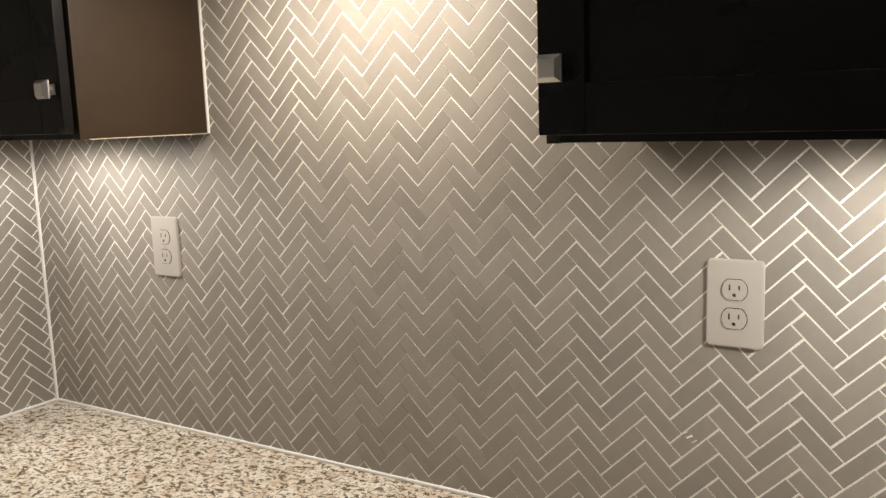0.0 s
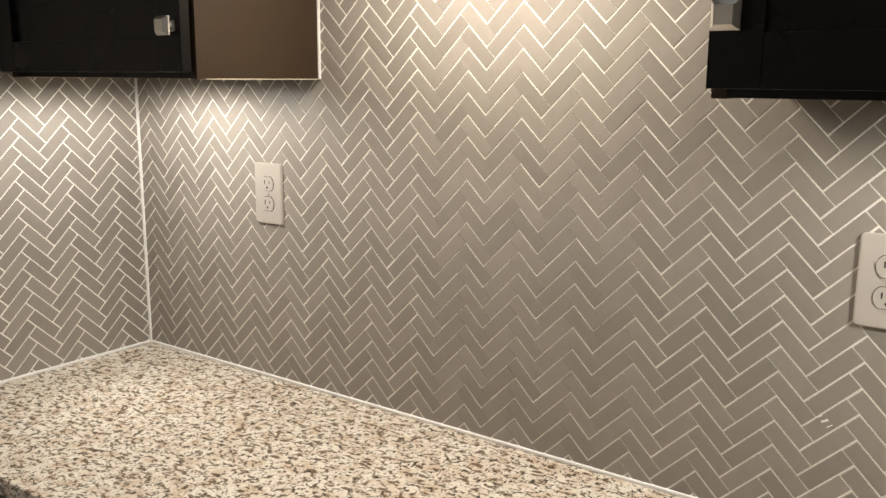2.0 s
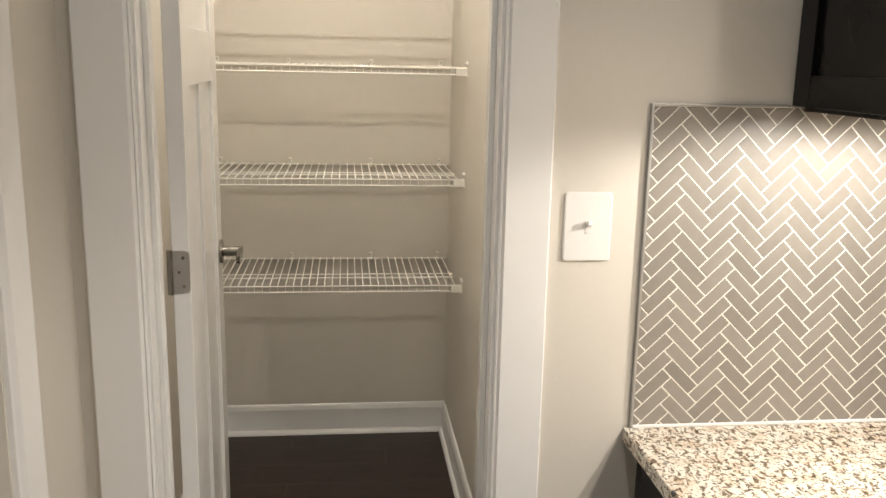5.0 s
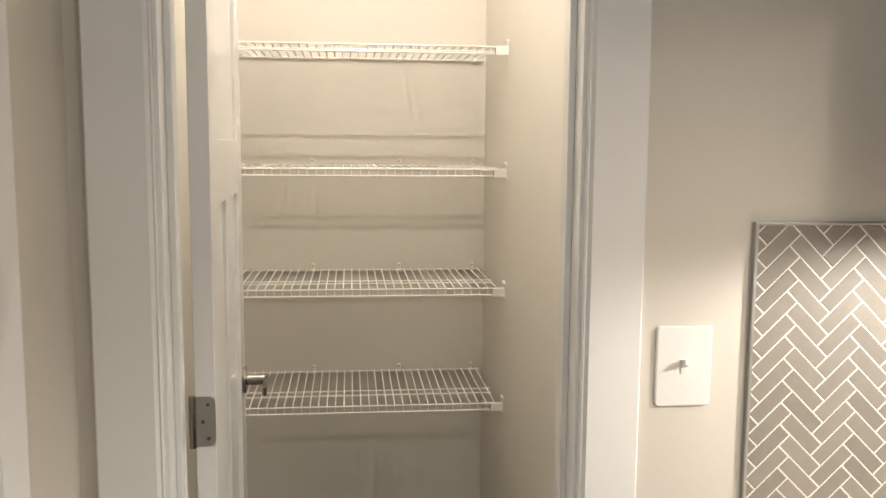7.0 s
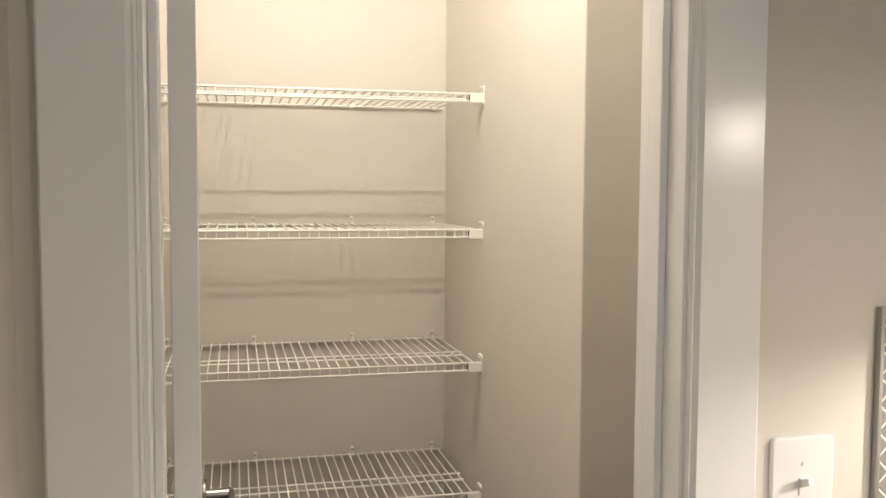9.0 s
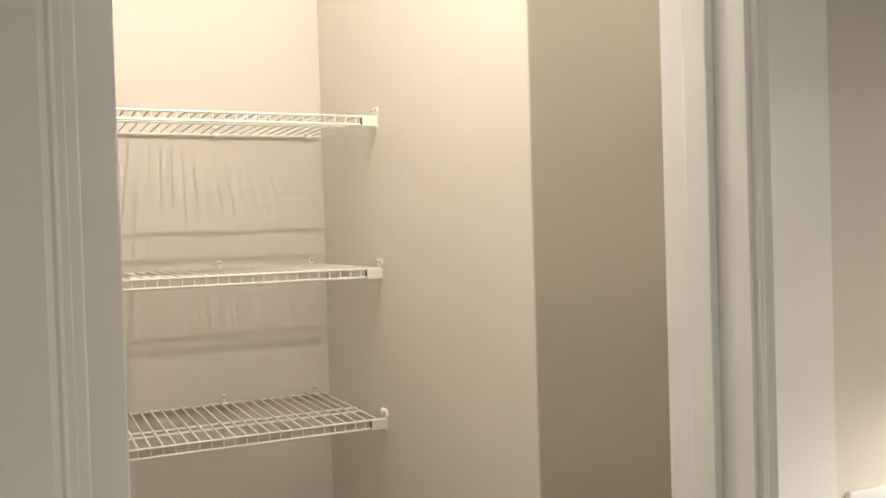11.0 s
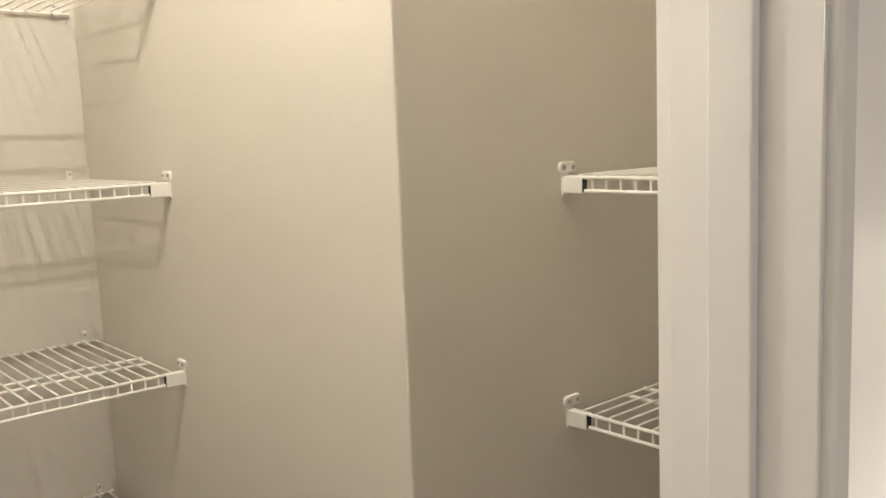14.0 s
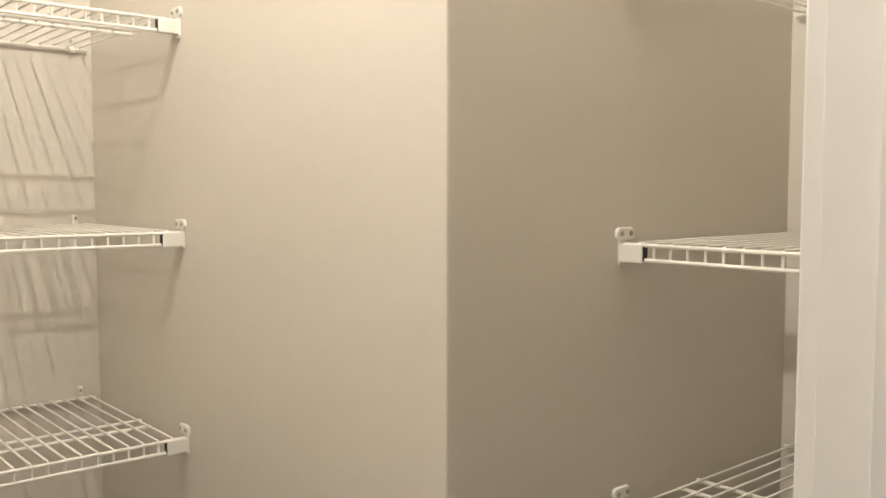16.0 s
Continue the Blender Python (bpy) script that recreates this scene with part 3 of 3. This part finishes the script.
def clip_poly(poly, lo, hi):
    for ax, lim, sgn in ((0, lo[0], 1), (0, hi[0], -1), (1, lo[1], 1), (1, hi[1], -1)):
        out = []
        for i, p in enumerate(poly):
            q = poly[(i + 1) % len(poly)]
            dp, dq = sgn * (p[ax] - lim), sgn * (q[ax] - lim)
            if dp >= 0:
                out.append(p)
            if dp * dq < 0:
                k = dp / (dp - dq)
                out.append((p[0] + k * (q[0] - p[0]), p[1] + k * (q[1] - p[1])))
        poly = out
        if len(poly) < 3:
            return []
    return poly


def area(poly):
    return abs(sum(p[0] * q[1] - q[0] * p[1] for p, q in zip(poly, poly[1:] + poly[:1]))) / 2


def slab(poly, t, edge, verts, faces):
    """A thin tile with an eased upper edge, appended to the lists; poly in (u, v), height along w."""
    cx, cy = sum(p[0] for p in poly) / len(poly), sum(p[1] for p in poly) / len(poly)
    n, b = len(poly), len(verts)
    verts += [(p[0], p[1], 0.0) for p in poly] + [(p[0], p[1], t - edge) for p in poly]
    for p in poly:
        d = math.hypot(cx - p[0], cy - p[1]) or 1
        verts.append((p[0] + (cx - p[0]) / d * edge * 1.4, p[1] + (cy - p[1]) / d * edge * 1.4, t))
    for k in (0, n):
        for i in range(n):
            j = (i + 1) % n
            faces.append((b + k + i, b + k + j, b + k + n + j, b + k + n + i))
    faces.append(tuple(b + 2 * n + i for i in range(n)))


def drift(table, u):
    """Straight-line reading of a short table of (u, shift), for tiles laid a little out of true."""
    return float(np.interp(u, [a for a, c in table], [c for a, c in table]))


def herringbone(parent, m, rects, phase, single, along, slope, gap=()):
    """Tiles in the plane of m: u along the wall, v up, w out. Rects (u0, v0, u1, v1) are tiled; those in the stretch 'single' become objects of their own."""
    h = 1 / math.sqrt(2)
    full = {}
    mv, mf = [], []
    count = 0
    umin, umax = min(r[0] for r in rects), max(r[2] for r in rects)
    vmin, vmax = min(r[1] for r in rects), max(r[3] for r in rects)
    du, dv = TL * math.sqrt(2), TW * math.sqrt(2)
    for i in range(int((umin - phase[0]) / du) - 2, int((umax - phase[0]) / du) + 3):
        for j in range(int((vmin - phase[1]) / dv) - 8, int((vmax - phase[1]) / dv) + 8):
            for kind in (0, 1):
                if kind == 0:
                    x0, y0, x1, y1 = 0, 0, TL, TW
                else:
                    x0, y0, x1, y1 = 0, TW, TW, TW + TL
                g = GAP / 2
                corners = [(x0 + g, y0 + g), (x1 - g, y0 + g), (x1 - g, y1 - g), (x0 + g, y1 - g)]
                pts = []
                mid = phase[0] + i * du + (x0 + x1 - y0 - y1) / 2 * h
                off_u, off_v = drift(along, mid), slope * mid
                for x, y in corners:
                    u, v = (x - y) * h, (x + y) * h
                    pts.append((u + phase[0] + i * du + off_u, v + phase[1] + j * dv + off_v))
                for r in rects:
                    poly = clip_poly(pts, (r[0], r[1]), (r[2], r[3]))
                    if not poly or area(poly) < 1.2e-5:
                        continue
                    cu, cv = sum(p[0] for p in poly) / len(poly), sum(p[1] for p in poly) / len(poly)
                    if gap and cv > TILE_TOP + 0.02 and not gap[0] < cu < gap[1]:
                        continue
                    whole = len(poly) == 4 and area(poly) > 0.999 * (TL - GAP) * (TW - GAP)
                    rnd = random.random()
                    tilt = (random.uniform(-1, 1) * 0.009, random.uniform(-1, 1) * 0.006)
                    if count < 300 and single[0] < cu < single[1]:
                        count += 1
                        local = [(p[0] - cu, p[1] - cv) for p in poly]
                        if whole and kind in full:
                            me = full[kind]
                        else:
                            vs, fs = [], []
                            slab(local, 0.0065, 0.0008, vs, fs)
                            me = bpy.data.meshes.new("tile")
                            me.from_pydata(vs, [], fs)
                            me.materials.append(TILE)
                            if whole:
                                full[kind] = me
                        ob = new("tile", me)
                        ob.parent = parent
                        ob.matrix_basis = m @ Matrix.Translation((cu, cv, 0.0)) @ Matrix.Rotation(tilt[0], 4, "X") @ Matrix.Rotation(tilt[1], 4, "Y")
                    else:
                        base = len(mv)
                        slab(poly, 0.0065, 0.0008, mv, mf)
                        for q in range(base, len(mv)):
                            u, v, w = mv[q]
                            mv[q] = (u, v, w + (v - cv) * tilt[0] - (u - cu) * tilt[1])
    if mv:
        me = bpy.data.meshes.new("tiles")
        me.from_pydata([tuple(m @ Vector(v)) for v in mv], [], mf)
        me.materials.append(TILE_MANY)
        ob = new("tiles", me)
        ob.parent = parent
        tagged(ob, "glossy greige tiles beyond the nearest", kind="stuff")


# wall_north: u along +x, v up, w along -y; wall_east: u along -y, v up, w along -x
M_NORTH = Matrix(((1, 0, 0, 0), (0, 0, -1, -0.0012), (0, 1, 0, 0), (0, 0, 0, 1)))
M_EAST = Matrix(((0, 0, -1, -0.0012), (-1, 0, 0, 0), (0, 1, 0, 0), (0, 0, 0, 1)))
setting("grout_bed", box((TILE_LEFT, -0.0069, COUNTER), (0, 0, TILE_TOP)), GROUT, "light grout between the tiles", "grout")
bm = box((-0.0069, -2.9, COUNTER), (0, 0, TILE_TOP))
box((-0.0069, -1.4785, TILE_TOP), (0, -0.6015, 1.786), bm=bm)
setting("grout_bed", bm, GROUT, "light grout between the tiles", "grout")
herringbone(wall_north, M_NORTH, [(TILE_LEFT + 0.001, COUNTER + 0.004, -0.004, TILE_TOP - 0.001)], (-0.583, COUNTER + 0.013), (-0.7, 0.1), ((-0.6, 0.0), (0.0, 0.006)), 0.0)
herringbone(wall_east, M_EAST, [(0.004, COUNTER + 0.004, 2.6, 1.936)], (-0.029, COUNTER + 0.019), (1.15, 1.75), ((0.0, 0.0265), (0.28, 0.0246), (0.5, 0.0210), (0.84, 0.0210), (1.06, 0.0115), (1.28, 0.004), (1.6, 0.0)), -0.0189, (0.575, 1.505))

# three small white marks on one tile's face
for y, z, w, h, a in ((-1.563, 0.9815, 0.0075, 0.0014, 35), (-1.5695, 0.9765, 0.010, 0.0032, 30), (-1.5765, 0.9700, 0.0095, 0.0012, 35)):
    chip = part("glaze_chip", box((-0.0006, -w / 2, -h / 2), (0.0006, w / 2, h / 2), 0.0003), CAULK, wall_east, "small white mark on the tile")
    chip.matrix_basis = Matrix.Translation((-0.0082, y, z)) @ Matrix.Rotation(radians(-a), 4, "X")

# ---- floor planks ----
floor_ob = bpy.data.objects["floor"]
pv, pf = [], []
y = BACK_Y
row = 0
while y > -3.2:
    x = -2.6 + (row % 3) * 0.37
    while x < 0.0:
        x0, x1 = max(x, -1.80), min(x + 1.2, 0.0)
        if x1 - x0 > 0.05:
            ob = part("plank", box((x0 + 0.0003, y - 0.1497, -0.0065), (x1 - 0.0003, y - 0.0003, 0.0), 0.0005, 1), WOOD, floor_ob)
        x += 1.2
    y -= 0.15
    row += 1
setting("floor_far", box((ROOM_W, ROOM_S, -0.0065), (-1.825, -1.5, -0.001)), WOOD, "dark plank floor, added under the unseen part of the room", "floor")
setting("floor_near", box((-1.825, ROOM_S, -0.0065), (0.0, -3.235, -0.001)), WOOD, "dark plank floor of the kitchen", "floor")
